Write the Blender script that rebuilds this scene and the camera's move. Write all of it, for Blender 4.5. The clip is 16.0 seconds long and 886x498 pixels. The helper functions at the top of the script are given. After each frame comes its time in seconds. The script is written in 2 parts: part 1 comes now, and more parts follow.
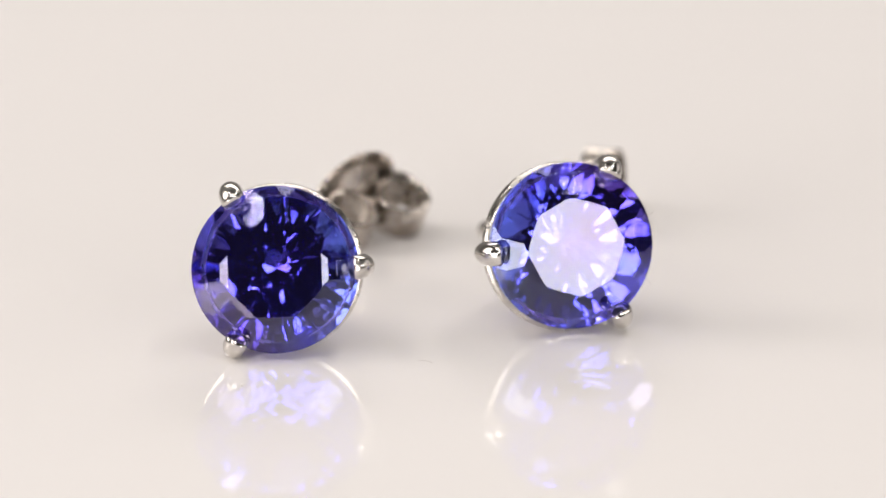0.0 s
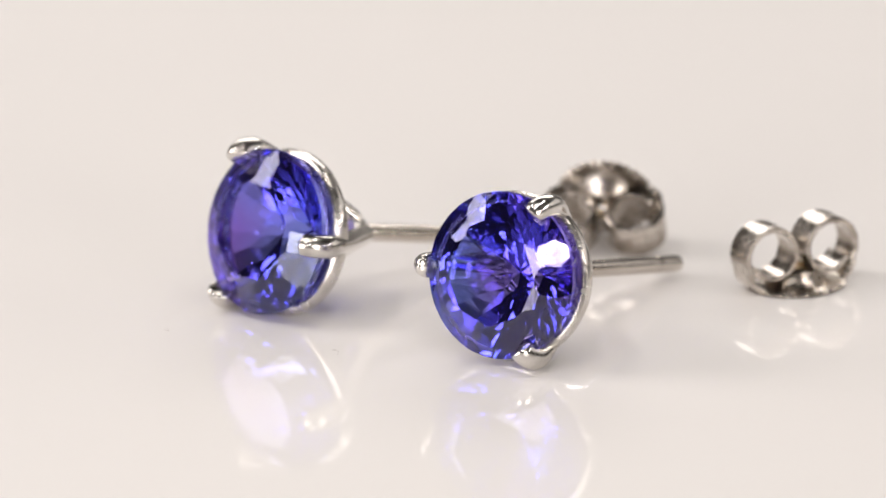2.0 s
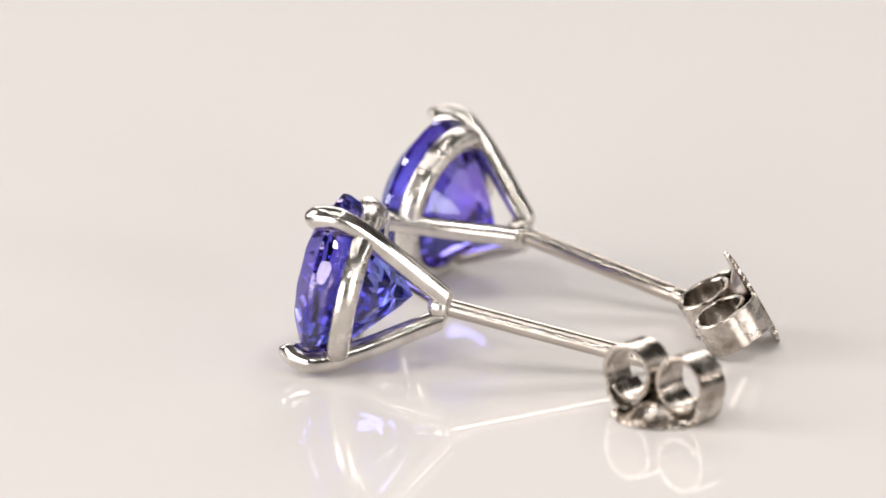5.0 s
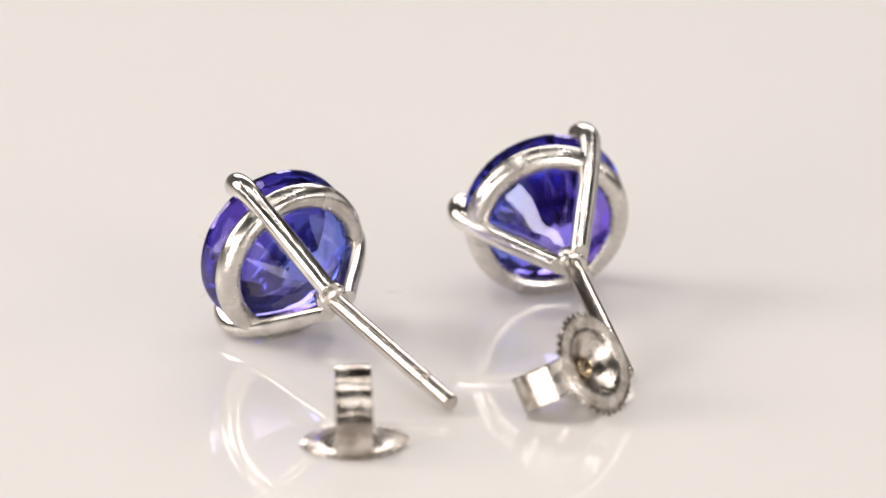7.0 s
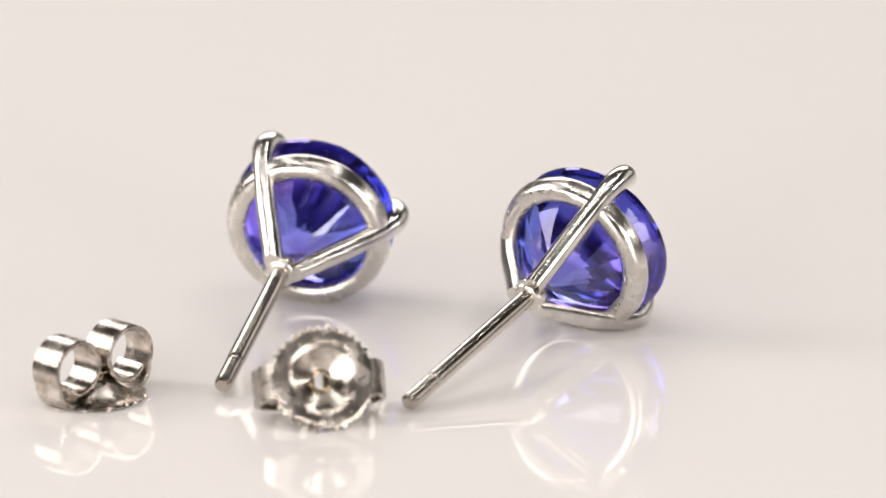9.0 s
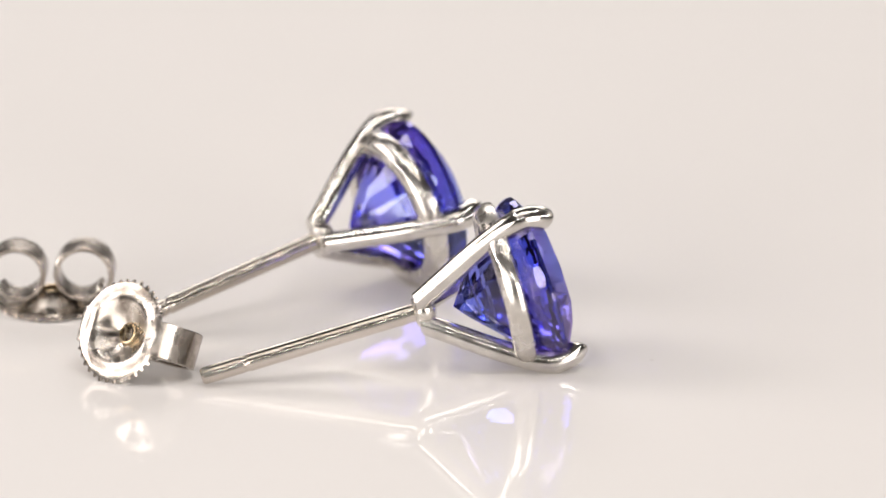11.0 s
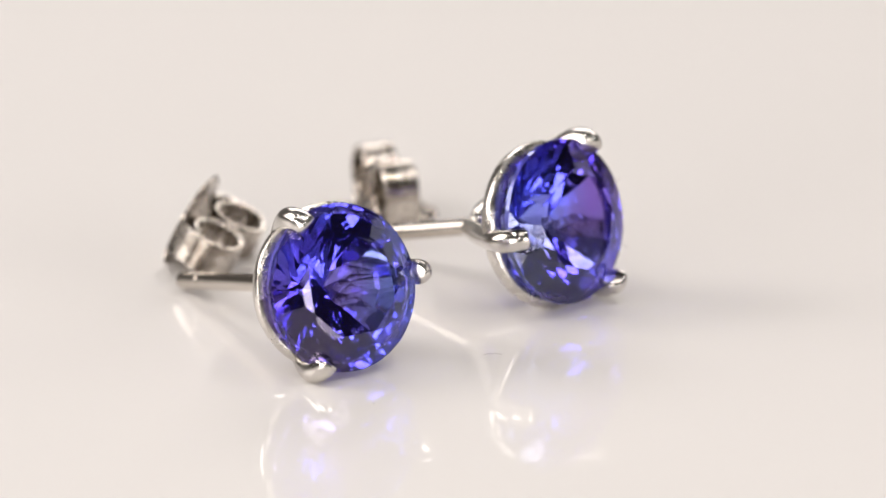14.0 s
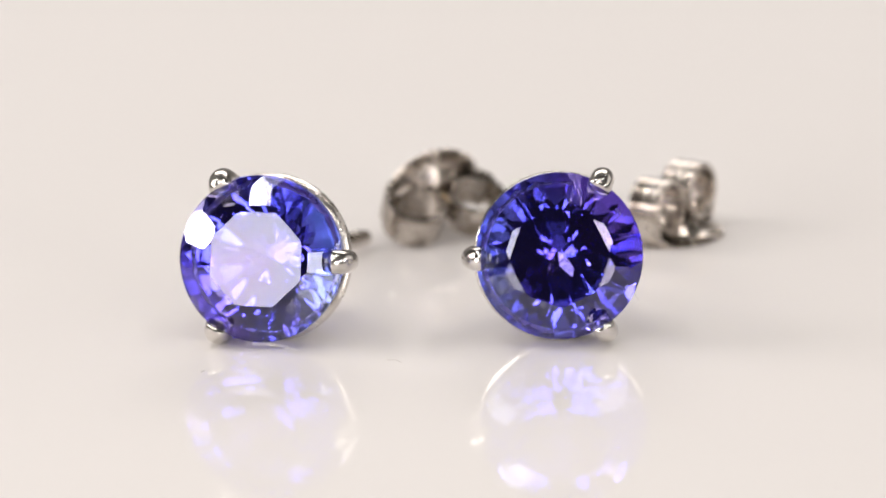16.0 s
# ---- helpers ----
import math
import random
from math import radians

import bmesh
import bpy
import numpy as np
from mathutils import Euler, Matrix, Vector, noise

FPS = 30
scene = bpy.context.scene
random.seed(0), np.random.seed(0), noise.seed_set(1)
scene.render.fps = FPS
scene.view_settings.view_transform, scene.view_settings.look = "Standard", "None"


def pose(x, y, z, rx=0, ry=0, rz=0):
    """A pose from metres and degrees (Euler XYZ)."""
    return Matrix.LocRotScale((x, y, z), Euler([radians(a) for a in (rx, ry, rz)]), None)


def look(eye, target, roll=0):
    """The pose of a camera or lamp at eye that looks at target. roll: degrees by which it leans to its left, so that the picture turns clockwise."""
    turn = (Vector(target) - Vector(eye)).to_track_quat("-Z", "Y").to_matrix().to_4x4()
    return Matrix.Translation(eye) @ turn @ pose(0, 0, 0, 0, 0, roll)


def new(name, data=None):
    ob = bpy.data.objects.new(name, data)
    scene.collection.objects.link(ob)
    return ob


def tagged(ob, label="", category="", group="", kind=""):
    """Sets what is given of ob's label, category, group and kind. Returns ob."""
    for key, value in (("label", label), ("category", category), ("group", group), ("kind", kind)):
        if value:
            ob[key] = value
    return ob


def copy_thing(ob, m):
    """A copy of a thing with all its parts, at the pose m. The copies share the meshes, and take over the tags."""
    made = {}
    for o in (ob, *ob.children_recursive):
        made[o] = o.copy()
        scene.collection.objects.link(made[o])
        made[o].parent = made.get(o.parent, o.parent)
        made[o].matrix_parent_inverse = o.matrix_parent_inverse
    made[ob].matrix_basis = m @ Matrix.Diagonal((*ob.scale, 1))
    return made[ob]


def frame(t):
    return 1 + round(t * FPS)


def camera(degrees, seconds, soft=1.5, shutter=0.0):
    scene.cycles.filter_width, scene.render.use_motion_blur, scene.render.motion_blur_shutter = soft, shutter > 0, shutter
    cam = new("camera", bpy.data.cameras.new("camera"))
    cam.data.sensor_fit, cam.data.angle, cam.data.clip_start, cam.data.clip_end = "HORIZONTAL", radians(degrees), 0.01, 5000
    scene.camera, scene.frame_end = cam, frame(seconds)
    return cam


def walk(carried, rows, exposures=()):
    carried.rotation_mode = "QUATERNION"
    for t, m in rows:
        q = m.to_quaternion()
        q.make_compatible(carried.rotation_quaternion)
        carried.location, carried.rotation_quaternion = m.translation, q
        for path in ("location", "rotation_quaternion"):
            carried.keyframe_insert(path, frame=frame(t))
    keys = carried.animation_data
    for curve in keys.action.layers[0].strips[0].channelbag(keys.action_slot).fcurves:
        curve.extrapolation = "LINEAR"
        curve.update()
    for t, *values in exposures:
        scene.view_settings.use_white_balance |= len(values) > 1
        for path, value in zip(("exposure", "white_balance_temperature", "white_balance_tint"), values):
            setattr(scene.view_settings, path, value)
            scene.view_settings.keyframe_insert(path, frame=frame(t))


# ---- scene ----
# A pair of stud earrings and their two backs on a slowly turning white plate.
MM = 0.001
TURN = 23.377                    # degrees a second, clockwise seen from above

# ---- camera: stands still, a long close-up lens ----
cam = camera(4.861, 16.0, soft=1.5)
EYE = Vector((0.0, -0.4519, 0.13921))
PITCH, YAW, ROLL = radians(16.713), radians(0.106), -1.47
AIM = Vector((math.sin(YAW) * math.cos(PITCH), math.cos(YAW) * math.cos(PITCH), -math.sin(PITCH)))
cam.data.dof.use_dof = True
cam.data.dof.focus_distance = 0.467
cam.data.dof.aperture_fstop = 46.0
STAND = look(EYE, EYE + AIM, ROLL)
walk(cam, [(0.0, STAND), (16.0, STAND)], exposures=[(0.0, -0.03), (16.0, -0.03)])

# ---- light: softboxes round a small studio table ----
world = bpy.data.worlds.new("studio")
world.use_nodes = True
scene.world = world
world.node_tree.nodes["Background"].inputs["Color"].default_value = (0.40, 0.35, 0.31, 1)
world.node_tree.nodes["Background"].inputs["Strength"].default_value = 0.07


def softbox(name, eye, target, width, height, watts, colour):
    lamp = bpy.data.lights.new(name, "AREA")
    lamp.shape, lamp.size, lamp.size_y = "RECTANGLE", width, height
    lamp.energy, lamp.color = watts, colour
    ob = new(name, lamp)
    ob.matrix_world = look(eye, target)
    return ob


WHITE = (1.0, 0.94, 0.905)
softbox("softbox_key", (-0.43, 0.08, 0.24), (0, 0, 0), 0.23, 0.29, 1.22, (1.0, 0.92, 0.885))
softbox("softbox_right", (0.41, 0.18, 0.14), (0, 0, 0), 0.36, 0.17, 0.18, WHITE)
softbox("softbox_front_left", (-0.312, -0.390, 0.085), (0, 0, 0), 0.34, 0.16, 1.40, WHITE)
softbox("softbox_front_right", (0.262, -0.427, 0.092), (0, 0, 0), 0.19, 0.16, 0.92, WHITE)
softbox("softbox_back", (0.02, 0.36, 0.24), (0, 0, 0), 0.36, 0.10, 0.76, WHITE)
# unseen overhead fill, added to help brighten the plate
softbox("fill_top", (0.0, -0.12, 0.53), (0, 0, 0), 0.20, 0.14, 0.28, WHITE)
# narrow unseen strip lamps, added to put sparkle into stones and metal
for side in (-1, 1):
    softbox("sparkle_strip_side", (0.45 * side, -0.14, 0.16), (0, 0, 0), 0.30, 0.007, 0.48, WHITE)
    softbox("sparkle_strip_top", (0.20 * side, -0.02, 0.46), (0, 0, 0), 0.40, 0.007, 0.48, WHITE)
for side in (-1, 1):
    softbox("sparkle_strip_lens", (0.07 * side, -0.47, 0.25), (0, 0, 0), 0.06, 0.008, 0.13, WHITE)
softbox("sparkle_strip_front", (0.0, -0.27, 0.45), (0, 0, 0), 0.34, 0.008, 0.22, WHITE)


# ---- materials ----
def material(name):
    m = bpy.data.materials.new(name)
    m.use_nodes = True
    return m, m.node_tree.nodes, m.node_tree.links, m.node_tree.nodes["Principled BSDF"]


def texture(nodes, links, kind, scale, detail=4.0, rough=0.5):
    where = nodes.new("ShaderNodeTexCoord")
    tex = nodes.new(kind)
    links.new(where.outputs["Object"], tex.inputs["Vector"])
    tex.inputs["Scale"].default_value = scale
    tex.inputs["Detail"].default_value = detail
    tex.inputs["Roughness"].default_value = rough
    return tex


def ramp(nodes, links, source, stops):
    r = nodes.new("ShaderNodeValToRGB")
    while len(r.color_ramp.elements) < len(stops):
        r.color_ramp.elements.new(0.5)
    for e, (at, colour) in zip(r.color_ramp.elements, stops):
        e.position, e.color = at, (*colour, 1)
    links.new(source, r.inputs["Fac"])
    return r.outputs["Color"]


def bump(nodes, links, source, bsdf, strength, distance):
    b = nodes.new("ShaderNodeBump")
    b.inputs["Strength"].default_value, b.inputs["Distance"].default_value = strength, distance
    links.new(source, b.inputs["Height"])
    links.new(b.outputs["Normal"], bsdf.inputs["Normal"])


def metal(name, dark, light, rough_low, rough_high, relief, drawn=1.0):
    """drawn below 1 stretches the fine marks along y, as on pulled wire."""
    m, nodes, links, bsdf = material(name)
    big = texture(nodes, links, "ShaderNodeTexNoise", 900.0, 6.0, 0.6)
    fine = texture(nodes, links, "ShaderNodeTexNoise", 16000.0, 3.0, 0.55)
    stretch = nodes.new("ShaderNodeMapping")
    stretch.inputs["Scale"].default_value = (1.0, drawn, 1.0)
    links.new(fine.inputs["Vector"].links[0].from_socket, stretch.inputs["Vector"])
    links.new(stretch.outputs["Vector"], fine.inputs["Vector"])
    links.new(stretch.outputs["Vector"], big.inputs["Vector"])
    links.new(ramp(nodes, links, big.outputs["Fac"], ((0.35, dark), (0.6, light))), bsdf.inputs["Base Color"])
    links.new(ramp(nodes, links, big.outputs["Fac"], ((0.3, (rough_low,) * 3), (0.7, (rough_high,) * 3))), bsdf.inputs["Roughness"])
    bsdf.inputs["Metallic"].default_value = 1.0
    bump(nodes, links, fine.outputs["Fac"], bsdf, relief, 0.00001)
    return m


WHITE_GOLD = metal("polished white gold", (0.52, 0.495, 0.46), (0.68, 0.655, 0.615), 0.10, 0.26, 0.26)
SATIN_GOLD = metal("satin white gold", (0.54, 0.51, 0.47), (0.68, 0.65, 0.605), 0.16, 0.36, 0.24)
POST_GOLD = metal("drawn white gold wire", (0.42, 0.38, 0.33), (0.64, 0.595, 0.54), 0.12, 0.28, 0.35, 0.04)
BACK_GOLD = metal("stamped white gold sheet", (0.26, 0.22, 0.185), (0.62, 0.575, 0.52), 0.15, 0.34, 0.35)

LIP_GOLD = metal("worn yellowish gold", (0.40, 0.31, 0.19), (0.66, 0.55, 0.38), 0.14, 0.32, 0.3)


def gem_material():
    """Clear stone that deepens in colour with every pass and inner reflection, with a thin clear polish."""
    m, nodes, links, bsdf = material("violet blue tanzanite")
    nodes.remove(bsdf)
    zone = texture(nodes, links, "ShaderNodeTexNoise", 200.0, 2.0, 0.5)
    body = nodes.new("ShaderNodeBsdfGlass")
    body.inputs["Roughness"].default_value = 0.0
    body.inputs["IOR"].default_value = 1.69
    # the crystal is bluer on one side and more violet on the other, with a cloudy border
    split = nodes.new("ShaderNodeSeparateXYZ")
    links.new(zone.inputs["Vector"].links[0].from_socket, split.inputs["Vector"])
    blend = nodes.new("ShaderNodeMath")
    blend.operation = "MULTIPLY_ADD"
    blend.inputs[1].default_value = -60.0
    links.new(split.outputs["X"], blend.inputs[0])
    links.new(zone.outputs["Fac"], blend.inputs[2])
    links.new(ramp(nodes, links, blend.outputs["Value"], ((0.30, (0.44, 0.545, 0.925)), (0.70, (0.56, 0.435, 0.89)))), body.inputs["Color"])
    # the lap leaves the facets a little wavy
    wave = texture(nodes, links, "ShaderNodeTexNoise", 1400.0, 3.0, 0.55)
    lap = nodes.new("ShaderNodeBump")
    lap.inputs["Strength"].default_value, lap.inputs["Distance"].default_value = 0.12, 0.00003
    links.new(wave.outputs["Fac"], lap.inputs["Height"])
    links.new(lap.outputs["Normal"], body.inputs["Normal"])
    polish = nodes.new("ShaderNodeBsdfGlossy")
    polish.inputs["Roughness"].default_value = 0.02
    both = nodes.new("ShaderNodeMixShader")
    both.inputs["Fac"].default_value = 0.055
    links.new(body.outputs["BSDF"], both.inputs[1])
    links.new(polish.outputs["BSDF"], both.inputs[2])
    # a trace of violet-blue diffuse stands in for inner glow in the dark facets
    dark_lift = nodes.new("ShaderNodeBsdfDiffuse")
    dark_lift.inputs["Color"].default_value = (0.20, 0.08, 0.92, 1)
    full = nodes.new("ShaderNodeMixShader")
    full.inputs["Fac"].default_value = 0.004
    links.new(both.outputs["Shader"], full.inputs[1])
    links.new(dark_lift.outputs["BSDF"], full.inputs[2])
    links.new(full.outputs["Shader"], nodes["Material Output"].inputs["Surface"])
    return m


GEM = gem_material()


def plate_material():
    m, nodes, links, bsdf = material("glossy white acrylic")
    cloud = texture(nodes, links, "ShaderNodeTexNoise", 14.0, 3.0, 0.5)
    links.new(ramp(nodes, links, cloud.outputs["Fac"], ((0.3, (0.80, 0.78, 0.76)), (0.7, (0.82, 0.80, 0.78)))), bsdf.inputs["Base Color"])
    bsdf.inputs["Roughness"].default_value = 0.035
    bsdf.inputs["IOR"].default_value = 1.40
    return m


def paper_material(name, colour):
    m, nodes, links, bsdf = material(name)
    grain = texture(nodes, links, "ShaderNodeTexNoise", 60.0, 6.0, 0.6)
    links.new(ramp(nodes, links, grain.outputs["Fac"], ((0.3, tuple(c * 0.97 for c in colour)), (0.7, colour))), bsdf.inputs["Base Color"])
    bsdf.inputs["Roughness"].default_value = 0.8
    bump(nodes, links, grain.outputs["Fac"], bsdf, 0.1, 0.0005)
    return m


PLATE = plate_material()
PAPER = paper_material("matt charcoal paper", (0.10, 0.095, 0.09))
BOARD = paper_material("pale table board", (0.72, 0.70, 0.67))
LINT = paper_material("grey lint", (0.50, 0.47, 0.45))


# ---- mesh helpers ----
def part(name, bm, mat, parent=None, label="", smooth=True):
    mesh = bpy.data.meshes.new(name)
    bmesh.ops.recalc_face_normals(bm, faces=bm.faces[:])
    for e in bm.edges:
        if len(e.link_faces) == 2 and e.calc_face_angle() > radians(33):
            e.smooth = False
    bm.to_mesh(mesh)
    bm.free()
    mesh.materials.append(mat)
    mesh.polygons.foreach_set("use_smooth", [smooth] * len(mesh.polygons))
    ob = new(name, mesh)
    ob.parent = parent
    return tagged(ob, label=label)


def tube(bm, path, radii, sides=20, flat=1.0, ref=None):
    """A wire along a path of points, with closed ends; its section is flat times as deep across ref."""
    path = [Vector(p) for p in path]
    rings = []
    for k, p in enumerate(path):
        along = (path[min(k + 1, len(path) - 1)] - path[max(k - 1, 0)]).normalized()
        if ref is None:
            ref = along.orthogonal().normalized()
        ref = (ref - along * ref.dot(along)).normalized()
        side = along.cross(ref)
        rings.append([bm.verts.new(p + radii[k] * (math.cos(a) * ref + flat * math.sin(a) * side))
                      for a in (2 * math.pi * j / sides for j in range(sides))])
    for a, b in zip(rings, rings[1:]):
        for j in range(sides):
            bm.faces.new((a[j], a[(j + 1) % sides], b[(j + 1) % sides], b[j]))
    bm.faces.new(rings[0])
    bm.faces.new(rings[-1])


def lathe(bm, profile, sides=64, closed=True, wobble=None):
    """Turns (radius, y) pairs round the y axis."""
    rings = []
    for k, (r, y) in enumerate(profile):
        rings.append([bm.verts.new(((r + (wobble(a, k) if wobble else 0)) * math.cos(a), y, (r + (wobble(a, k) if wobble else 0)) * math.sin(a)))
                      for a in (2 * math.pi * j / sides for j in range(sides))])
    pairs = list(zip(rings, rings[1:] + rings[:1])) if closed else list(zip(rings, rings[1:]))
    for a, b in pairs:
        for j in range(sides):
            bm.faces.new((a[j], a[(j + 1) % sides], b[(j + 1) % sides], b[j]))
    if not closed:
        bm.faces.new(rings[0])
        bm.faces.new(rings[-1])


def spline(points, steps):
    """Catmull-Rom points through the given ones."""
    pts = [Vector(p) for p in points]
    pts = [2 * pts[0] - pts[1]] + pts + [2 * pts[-1] - pts[-2]]
    out = []
    for k in range(1, len(pts) - 2):
        p0, p1, p2, p3 = pts[k - 1:k + 3]
        for j in range(steps):
            t = j / steps
            out.append(0.5 * (2 * p1 + (p2 - p0) * t + (2 * p0 - 5 * p1 + 4 * p2 - p3) * t * t + (3 * p1 - p0 - 3 * p2 + p3) * t ** 3))
    return out + [pts[-2]]


# ---- the setting ----
def setting():
    bm = bmesh.new()
    bmesh.ops.create_grid(bm, x_segments=1, y_segments=1, size=1.5, matrix=pose(0, 0.2, -0.016))
    tagged(part("table_top", bm, BOARD, smooth=False), "pale matt table board under the turntable", "table", kind="structure")
    # unseen sweep, added and kept dark so plate, stones and metal reflect less
    bm = bmesh.new()
    profile = [(0.20 + 0.2 * math.sin(a), -0.2 * math.cos(a) + 0.19) for a in (math.pi / 2 * k / 12 for k in range(13))]
    profile = [(0.17, -0.011)] + profile + [(0.402, 0.7)]
    rows = [[bm.verts.new((x, y, z)) for y, z in profile] for x in (-0.8, 0.8)]
    for k in range(len(profile) - 1):
        bm.faces.new((rows[0][k], rows[0][k + 1], rows[1][k + 1], rows[1][k]))
    tagged(part("backdrop", bm, PAPER), "unseen charcoal sweep behind the table, added to darken reflections", "backdrop", kind="structure")


def turntable():
    bm = bmesh.new()
    prof = [(0.0001, -0.012), (0.158, -0.012), (0.160, -0.010), (0.160, -0.002), (0.1592, -0.0006), (0.158, 0.0), (0.0001, 0.0)]
    lathe(bm, prof, 128, closed=False)
    bmesh.ops.transform(bm, matrix=Matrix.Rotation(radians(90), 4, "X"), verts=bm.verts)
    return tagged(part("turntable", bm, PLATE, smooth=False), "round glossy white acrylic turntable plate", "turntable", kind="structure")


# ---- earrings ----
def stone(parent, radius_mm, seed, seat, tilt):
    """A round brilliant, cut plane by plane out of a blank; its axis is y and the table faces -y.
    seat: the girdle's centre in mm from the foot of the setting; tilt: degrees about x and z by which it sits askew."""
    girdle_r = radius_mm
    bm = bmesh.new()
    bmesh.ops.create_cone(bm, cap_ends=True, segments=64, radius1=girdle_r, radius2=girdle_r, depth=12,
                          matrix=Matrix.Rotation(radians(90), 4, "X"))
    crown = 0.25 * girdle_r
    cuts = [((0, -crown, 0), (0, -1, 0))]
    cutter = random.Random(seed)
    def facet(count, turn, slope, radius, y, side, loose=0.5):
        for k in range(count):
            a = 2 * math.pi * (k + turn) / count
            lap = radians(slope + cutter.uniform(-loose, loose))
            n = Vector((math.cos(a) * math.sin(lap), side * math.cos(lap), math.sin(a) * math.sin(lap)))
            cuts.append(((radius * math.cos(a), y, radius * math.sin(a)), n))
    facet(8, 0.0, 29.5, girdle_r, -0.10, -1, 1.2)
    facet(16, 0.5, 33.5, girdle_r * 0.995, -0.12, -1, 1.2)
    facet(16, 0.0, 28.0, girdle_r * 0.80, -0.10 - girdle_r * 0.20 * math.tan(radians(29.5)) - 0.012, -1, 1.2)
    facet(8, 0.5, 17.0, girdle_r * 0.56, -crown, -1, 1.5)
    full = girdle_r * 1.045                             # the pavilion swells a little under the girdle
    depth = math.tan(radians(47.4))
    facet(24, 0.25, 66.0, girdle_r * 0.999, 0.10, 1, 1.0)
    facet(8, 0.0, 47.4, full, 0.10, 1)
    facet(16, 0.5, 49.3, full * 0.995, 0.12, 1)
    facet(16, 0.0, 45.4, full * 0.52, 0.09 + full * 0.48 * depth - 0.03, 1, 1.2)
    facet(16, 0.5, 43.0, full * 0.40, 0.09 + full * 0.60 * depth - 0.07, 1, 1.2)
    facet(8, 0.5, 39.5, full * 0.26, 0.09 + full * 0.74 * depth - 0.16, 1, 1.2)
    for co, n in cuts:
        got = bmesh.ops.bisect_plane(bm, geom=bm.verts[:] + bm.edges[:] + bm.faces[:], dist=1e-6, plane_co=co, plane_no=n, clear_outer=True)
        edges = [e for e in got["geom_cut"] if isinstance(e, bmesh.types.BMEdge)]
        bmesh.ops.edgeloop_fill(bm, edges=edges)
    bmesh.ops.remove_doubles(bm, verts=bm.verts, dist=1e-5)
    bmesh.ops.transform(bm, matrix=Matrix.Scale(MM, 4) @ Matrix.Rotation(radians(7 + 4 * seed), 4, "Y"), verts=bm.verts)
    ob = part("gemstone", bm, GEM, parent, "faceted round violet-blue tanzanite", smooth=False)
    ob.matrix_basis = pose(*(v * MM for v in seat), tilt[0], 0, tilt[1])
    return ob


def prong(parent, angle, spread):
    bm = bmesh.new()
    c, s = math.cos(angle), math.sin(angle)
    shape = [(0.16, 0.60), (0.50, 0.12), (1.26, -0.95), (2.58, -2.75), (3.38, -4.0), (3.72, -4.72), (3.85, -5.28), (3.77, -5.82), (3.58, -6.12), (3.34, -6.25)]
    path = spline([(r * spread * c, y, r * spread * s) for r, y in shape], 6)
    n = len(path)
    radii = [0.48 - 0.07 * max(0, 1 - k / 16) + 0.07 * max(0, min(1, (k - 24) / 10)) for k in range(n)]
    for k in range(n):
        left = n - 1 - k
        if left < 4:
            radii[k] = 0.55 * math.sqrt(max(0.10, 1 - ((4 - left) / 4.2) ** 2))
    tube(bm, [p * MM for p in path], [r * MM for r in radii], 24, 1.06, Vector((-s, 0, c)))
    cut = bmesh.ops.bisect_plane(bm, geom=bm.verts[:] + bm.edges[:] + bm.faces[:], dist=1e-8, plane_co=(0, 0.14 * MM, 0), plane_no=(0, 1, 0), clear_outer=True)
    bmesh.ops.edgeloop_fill(bm, edges=[e for e in cut["geom_cut"] if isinstance(e, bmesh.types.BMEdge)])
    return part("prong", bm, WHITE_GOLD, parent, "polished claw bent over the stone")


def stud_earring(stone_mm, seed, seat, tilt, width_mm, spreads, ring_mm, ring_seat, ring_tilt, grooves):
    thing = tagged(new("stud_earring"), "round violet-blue tanzanite stud in polished white gold three-claw setting", "earring", "pair of stud earrings")
    thing.empty_display_size = 0.002
    stone(thing, stone_mm, seed, seat, tilt)
    spread = width_mm / 3.76
    for a, reach in zip((0, 120, 240), spreads):
        prong(thing, radians(a), spread * reach)
    bm = bmesh.new()
    def soft(v):
        return math.copysign(abs(v) ** 0.8, v)
    section = [(ring_mm - 0.49 + 0.47 * soft(math.cos(b)) - 0.12 * soft(math.sin(b)), 0.50 * soft(math.sin(b))) for b in (2 * math.pi * k / 16 for k in range(16))]
    lathe(bm, [(r * MM, y * MM) for r, y in section], 96)
    ring = part("gallery_ring", bm, SATIN_GOLD, thing, "polished round gallery ring under the stone")
    ring.matrix_basis = pose(*(v * MM for v in ring_seat), ring_tilt[0], 0, ring_tilt[1])
    bm = bmesh.new()
    cup = [(0.05, 0.24), (0.46, 0.24), (0.60, 0.19), (0.72, 0.04), (0.76, -0.28), (0.62, -0.58), (0.32, -0.74), (0.05, -0.80)]
    lathe(bm, [(r * MM, y * MM) for r, y in cup], 40, closed=False)
    part("setting_foot", bm, SATIN_GOLD, thing)
    bm = bmesh.new()
    rod = [(0.41, 0.0), (0.41, 0.12)]
    for g in grooves:
        rod += [(0.41, g - 0.3), (0.41, g - 0.17), (0.40, g - 0.13), (0.365, g - 0.07), (0.36, g), (0.375, g + 0.08), (0.40, g + 0.13), (0.395, g + 0.17), (0.395, g + 0.3)]
    rod += [(0.395, 9.7), (0.395, 9.9), (0.38, 10.06), (0.28, 10.16), (0.05, 10.19)]
    lathe(bm, [(r * MM, y * MM) for r, y in rod], 28, closed=False)
    part("post", bm, POST_GOLD, thing, "straight notched white gold post")
    return thing


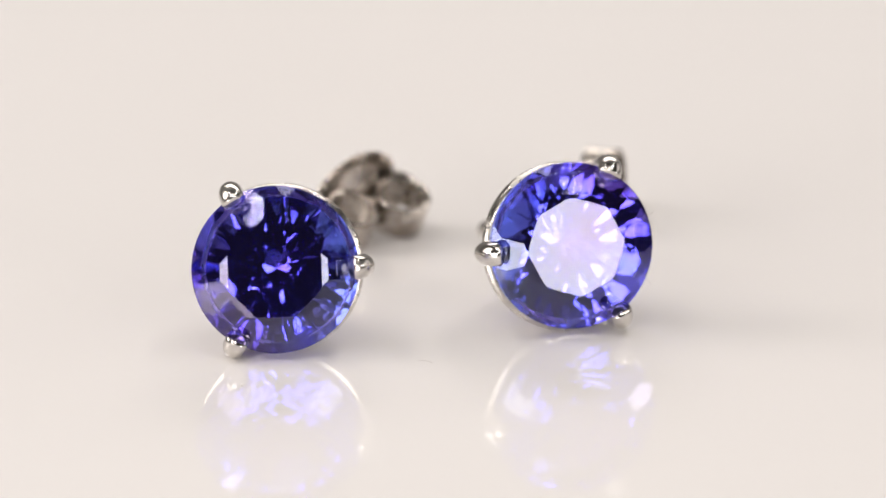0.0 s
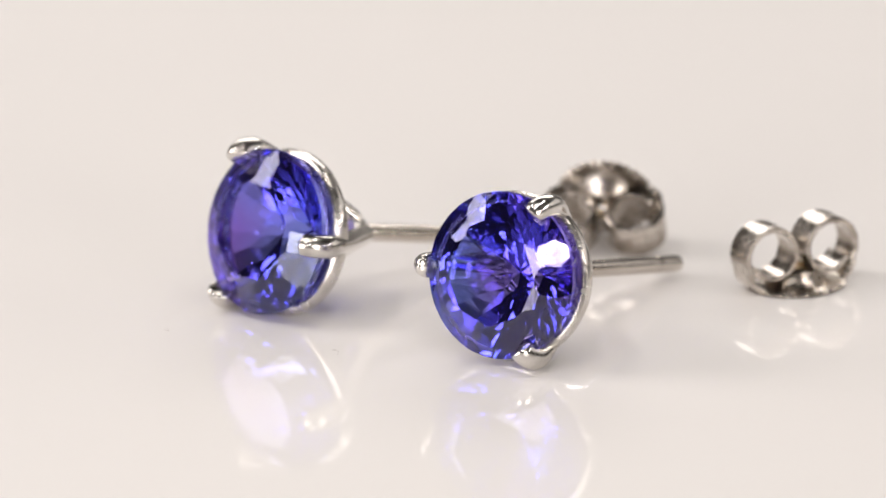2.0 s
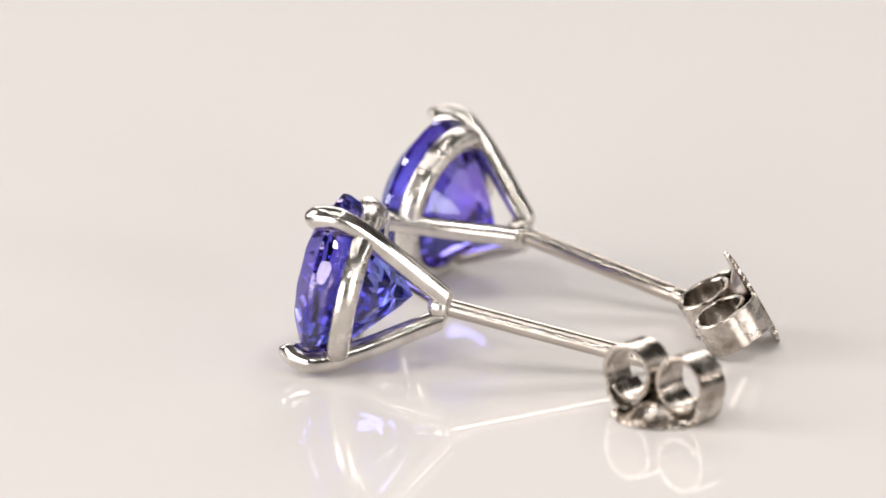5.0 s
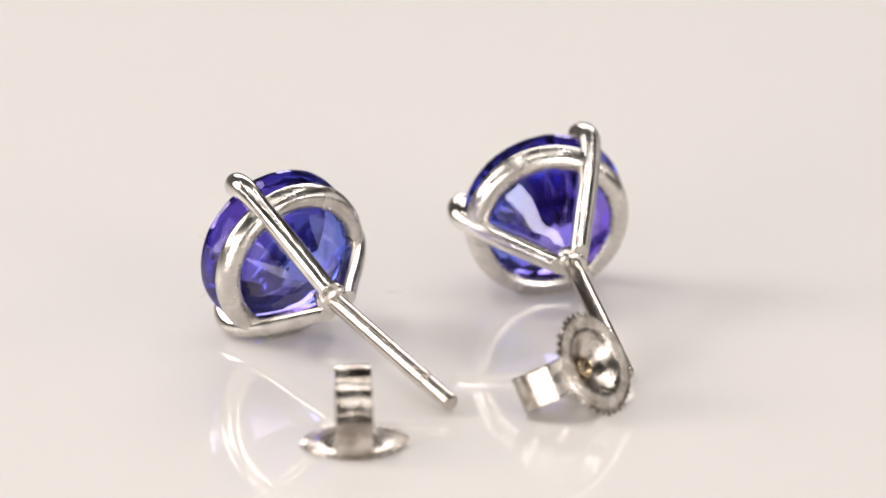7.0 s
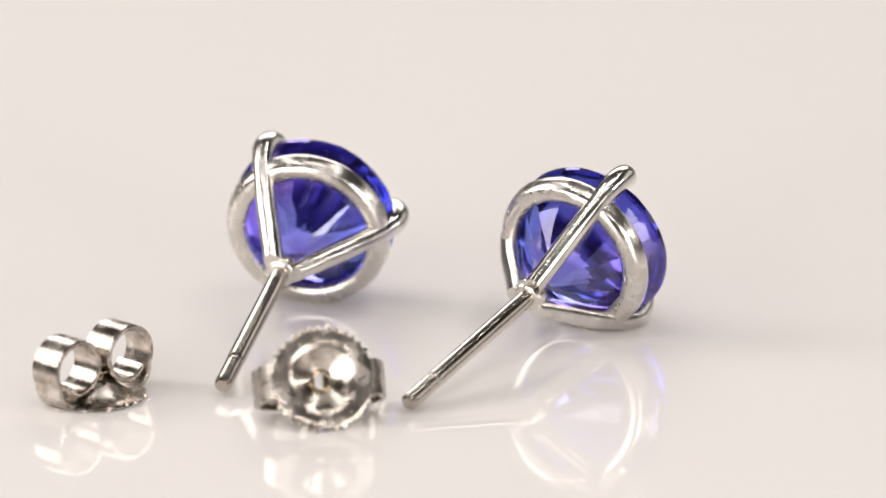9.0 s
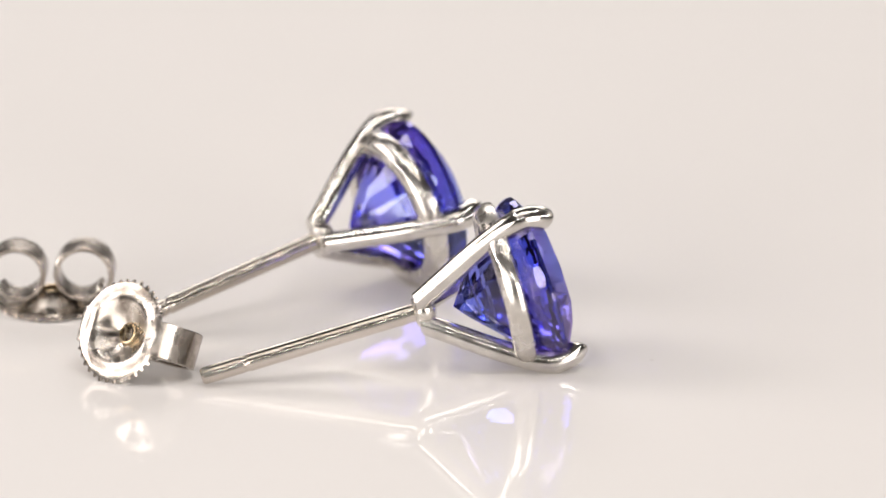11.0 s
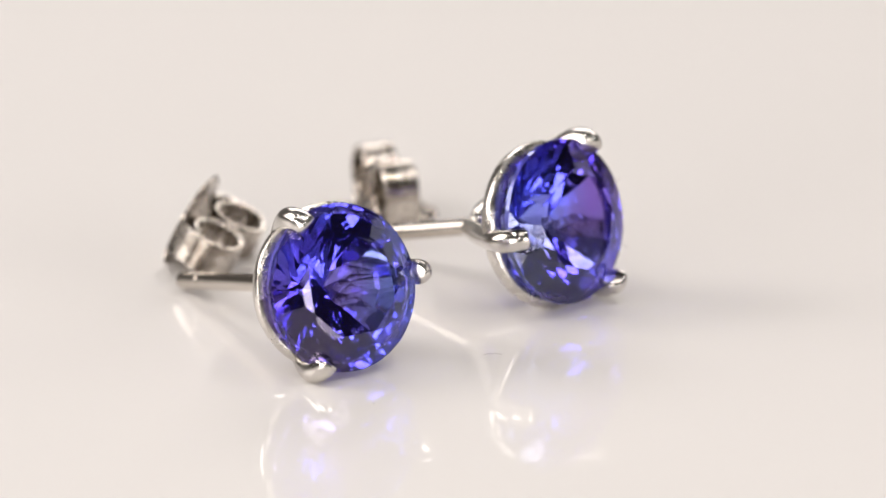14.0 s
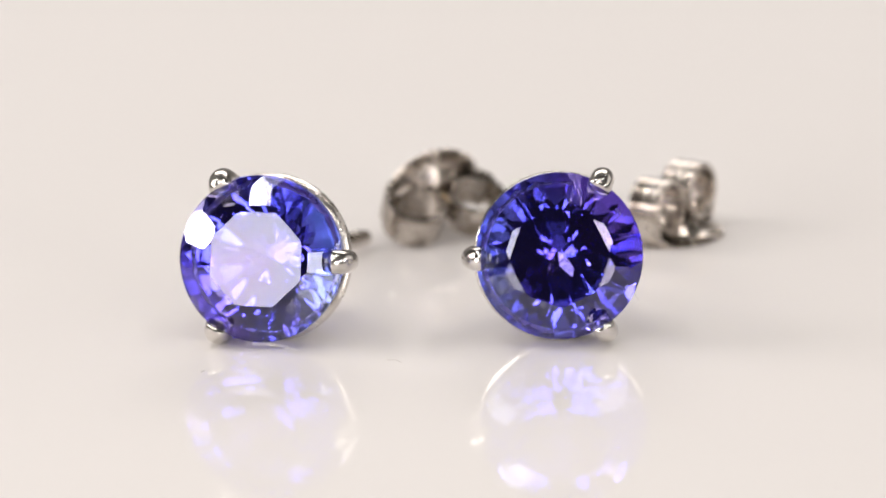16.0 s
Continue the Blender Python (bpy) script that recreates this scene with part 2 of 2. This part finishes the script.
# ---- backs ----
def scroll(parent, side):
    """One arm of the back: a strip that leaves the disc's edge and rolls inwards."""
    bm = bmesh.new()
    c, r0 = (1.55, 1.74), 1.27
    line = [(1.55, 0.10), (2.12, 0.15), (2.50, 0.50), (2.66, 0.86)]
    for k in range(25):
        a = radians(-30 + k * (352 / 24))
        r = r0 - 0.30 * max(0, k - 14) / 10
        line.append((c[0] + r * math.cos(a), c[1] + r * math.sin(a)))
    line = [Vector((p[0] * side, 0, p[1])) for p in line]
    half, thick = 0.81, 0.125
    rows = []
    for k, p in enumerate(line):
        along = (line[min(k + 1, len(line) - 1)] - line[max(k - 1, 0)]).normalized()
        nrm = Vector((-along.z, 0, along.x))
        w = half
        rows.append([bm.verts.new((p + nrm * thick * u + Vector((0, w * v, 0))) * MM)
                     for u, v in ((-1, -0.94), (-1, 0.94), (-0.5, 1), (0.5, 1), (1, 0.94), (1, -0.94), (0.5, -1), (-0.5, -1))])
    for a, b in zip(rows, rows[1:]):
        for j in range(8):
            bm.faces.new((a[j], a[(j + 1) % 8], b[(j + 1) % 8], b[j]))
    bm.faces.new(rows[0])
    bm.faces.new(rows[-1])
    return part("scroll", bm, BACK_GOLD, parent, "rolled spring strip")


def earring_back():
    thing = tagged(new("earring_back"), "butterfly earring back of stamped white gold with a milled rim", "earring back", "pair of earring backs")
    thing.empty_display_size = 0.002
    bm = bmesh.new()
    prof = [(2.29, 0.10), (2.24, 0.035), (2.21, 0.025), (2.14, 0.01), (1.95, 0.0), (1.7, 0.0), (1.5, 0.03), (1.36, 0.10), (1.12, 0.28), (0.82, 0.50), (0.55, 0.64), (0.40, 0.72),
            (0.40, 0.94), (0.60, 0.90), (0.98, 0.68), (1.24, 0.48), (1.5, 0.27), (1.75, 0.18), (2.22, 0.20)]
    def teeth(a, k):
        if k not in (0, 18):
            return 0
        if abs(math.cos(a)) > 0.90:                      # trimmed straight where the arms leave
            return min(0.0, 2.10 / abs(math.cos(a)) - prof[k][0]) * MM
        return 0.20 * MM * (0.75 + 0.35 * math.sin(5 * a + 1) * math.cos(9 * a)) * max(-0.7, min(0.7, 1.6 * math.cos(36 * a + 0.5 * math.sin(7 * a))))
    lathe(bm, [(r * MM, y * MM) for r, y in prof], 352, True, teeth)
    bmesh.ops.transform(bm, matrix=Matrix.Rotation(radians(90), 4, "X"), verts=bm.verts)
    disc = part("disc", bm, BACK_GOLD, thing, "dished round disc with a milled edge and a hole")
    bm = bmesh.new()
    lip = [(0.47, 0.60), (0.43, 0.55), (0.385, 0.56), (0.37, 0.62), (0.37, 0.96), (0.39, 1.01), (0.44, 1.02), (0.48, 0.97)]
    lathe(bm, [(r * MM, y * MM) for r, y in lip], 40)
    bmesh.ops.transform(bm, matrix=Matrix.Rotation(radians(90), 4, "X"), verts=bm.verts)
    part("hole_lip", bm, LIP_GOLD, disc, "worn yellowish lip round the hole")
    scroll(thing, 1)
    scroll(thing, -1)
    return thing


def lint(place, size, bend):
    bm = bmesh.new()
    pts = spline([(-size, 0, 0.03), (-size * 0.3, bend, 0.05), (size * 0.4, bend * 0.6, 0.04), (size, -bend, 0.03)], 4)
    tube(bm, [p * MM for p in pts], [0.009 * MM] * len(pts), 6)
    ob = tagged(part("lint_fibre", bm, LINT), "tiny grey lint fibre lying on the white plate", "lint", kind="stuff")
    ob.matrix_basis = place
    return ob


def clinging_hair(rest, centre, radius_mm, angle, bend):
    """A hair caught on a stone's girdle, standing out from it. rest: the earring's pose."""
    bm = bmesh.new()
    c, s = math.cos(radians(angle)), math.sin(radians(angle))
    pts = spline([(centre[0] + (radius_mm + out) * c - bend * out * s, centre[1] - 0.1 - 0.5 * out, centre[2] + (radius_mm + out) * s + bend * out * c)
                  for out in (-0.05, 0.08, 0.2, 0.3)], 3)
    tube(bm, [p * MM for p in pts], [0.011 * MM] * len(pts), 6)
    ob = tagged(part("lint_hair", bm, LINT), "fine grey hair caught on the edge of a stone", "lint", kind="stuff")
    ob.matrix_basis = rest
    return ob


def axes(x, y, z, right, post, up):
    m = Matrix((right, post, up)).transposed().to_4x4()
    m.translation = (x * MM, y * MM, z * MM)
    return m


def lying(x, y, z, azimuth, slope, roll):
    """An earring's pose: its post points to azimuth (from +y towards +x), slope degrees down, rolled about the post."""
    a, e = radians(azimuth), radians(slope)
    post = Vector((math.sin(a) * math.cos(e), math.cos(a) * math.cos(e), -math.sin(e)))
    right = Vector((math.cos(a), -math.sin(a), 0))
    return axes(x, y, z, right, post, right.cross(post)) @ pose(0, 0, 0, 0, -roll, 0)


setting()
plate = turntable()
PLATE_TOP = -0.09 * MM
plate_pose = Matrix.Translation((0, 0, PLATE_TOP))
plate.matrix_basis = plate_pose
left_pose = lying(-6.402, 1.791, 2.655, 2.74, 12.87, 0.8)
right_pose = lying(5.378, 3.688, 2.785, -13.82, 12.47, 180.0)
earring_a = stud_earring(3.77, 4, (-0.061, -5.44, -0.045), (-2.25, 1.88), 3.88, (0.965, 0.985, 0.995), 3.80, (0.07, -4.02, -0.03), (0.2, -1.9), (8.1,))
earring_a.matrix_basis = left_pose
earring_b = stud_earring(3.76, 9, (0.042, -5.472, -0.016), (-0.87, -0.26), 3.75, (1.01, 1.02, 1.015), 3.81, (0.10, -4.04, 0.07), (1.2, -2.4), (8.1,))
earring_b.matrix_basis = right_pose
# the thin posts are bent a degree or two out of true
for thing, turn_x, turn_z in ((earring_a, -0.3, -0.9), (earring_b, 0.9, -1.1)):
    for child in thing.children:
        if child.name.startswith("post"):
            child.rotation_euler = (radians(turn_x), 0, radians(turn_z))

fibre_a_pose = pose(-8.28 * MM, -8.4 * MM, PLATE_TOP, 0, 0, 70)
fibre_b_pose = pose(-0.1 * MM, -5.54 * MM, PLATE_TOP, 0, 0, -20)
fibre_a = lint(fibre_a_pose, 0.10, 0.03)
fibre_b = lint(fibre_b_pose, 0.38, 0.10)

hair_a = clinging_hair(right_pose, (0.042, -5.472, -0.016), 3.76, 195, 0.5)
hair_b = clinging_hair(right_pose, (0.042, -5.472, -0.016), 3.76, 152, -0.6)

back_a = earring_back()
back_a_pose = pose(8.00 * MM, 15.69 * MM, PLATE_TOP, 0, 0, 74.0)
back_a.matrix_basis = back_a_pose
n_az = radians(128.1)
lean = radians(27.5)
face = Vector((math.cos(n_az) * math.cos(lean), math.sin(n_az) * math.cos(lean), math.sin(lean)))
level = Vector((-math.sin(n_az), math.cos(n_az), 0))
back_b_pose = axes(-3.36, 14.83, 2.09, level, face.cross(level) * -1, -face)
back_b = copy_thing(back_a, back_b_pose)


# ---- what moves ----
def motions():
    times = [0.5 * k for k in range(33)]
    def turned(t):
        return Matrix.Rotation(radians(-TURN * t), 4, "Z")
    for thing, rest in ((plate, plate_pose), (earring_a, left_pose), (earring_b, right_pose), (back_a, back_a_pose), (back_b, back_b_pose),
                        (fibre_a, fibre_a_pose), (fibre_b, fibre_b_pose), (hair_a, right_pose), (hair_b, right_pose)):
        walk(thing, [(t, turned(t) @ rest) for t in times])


motions()
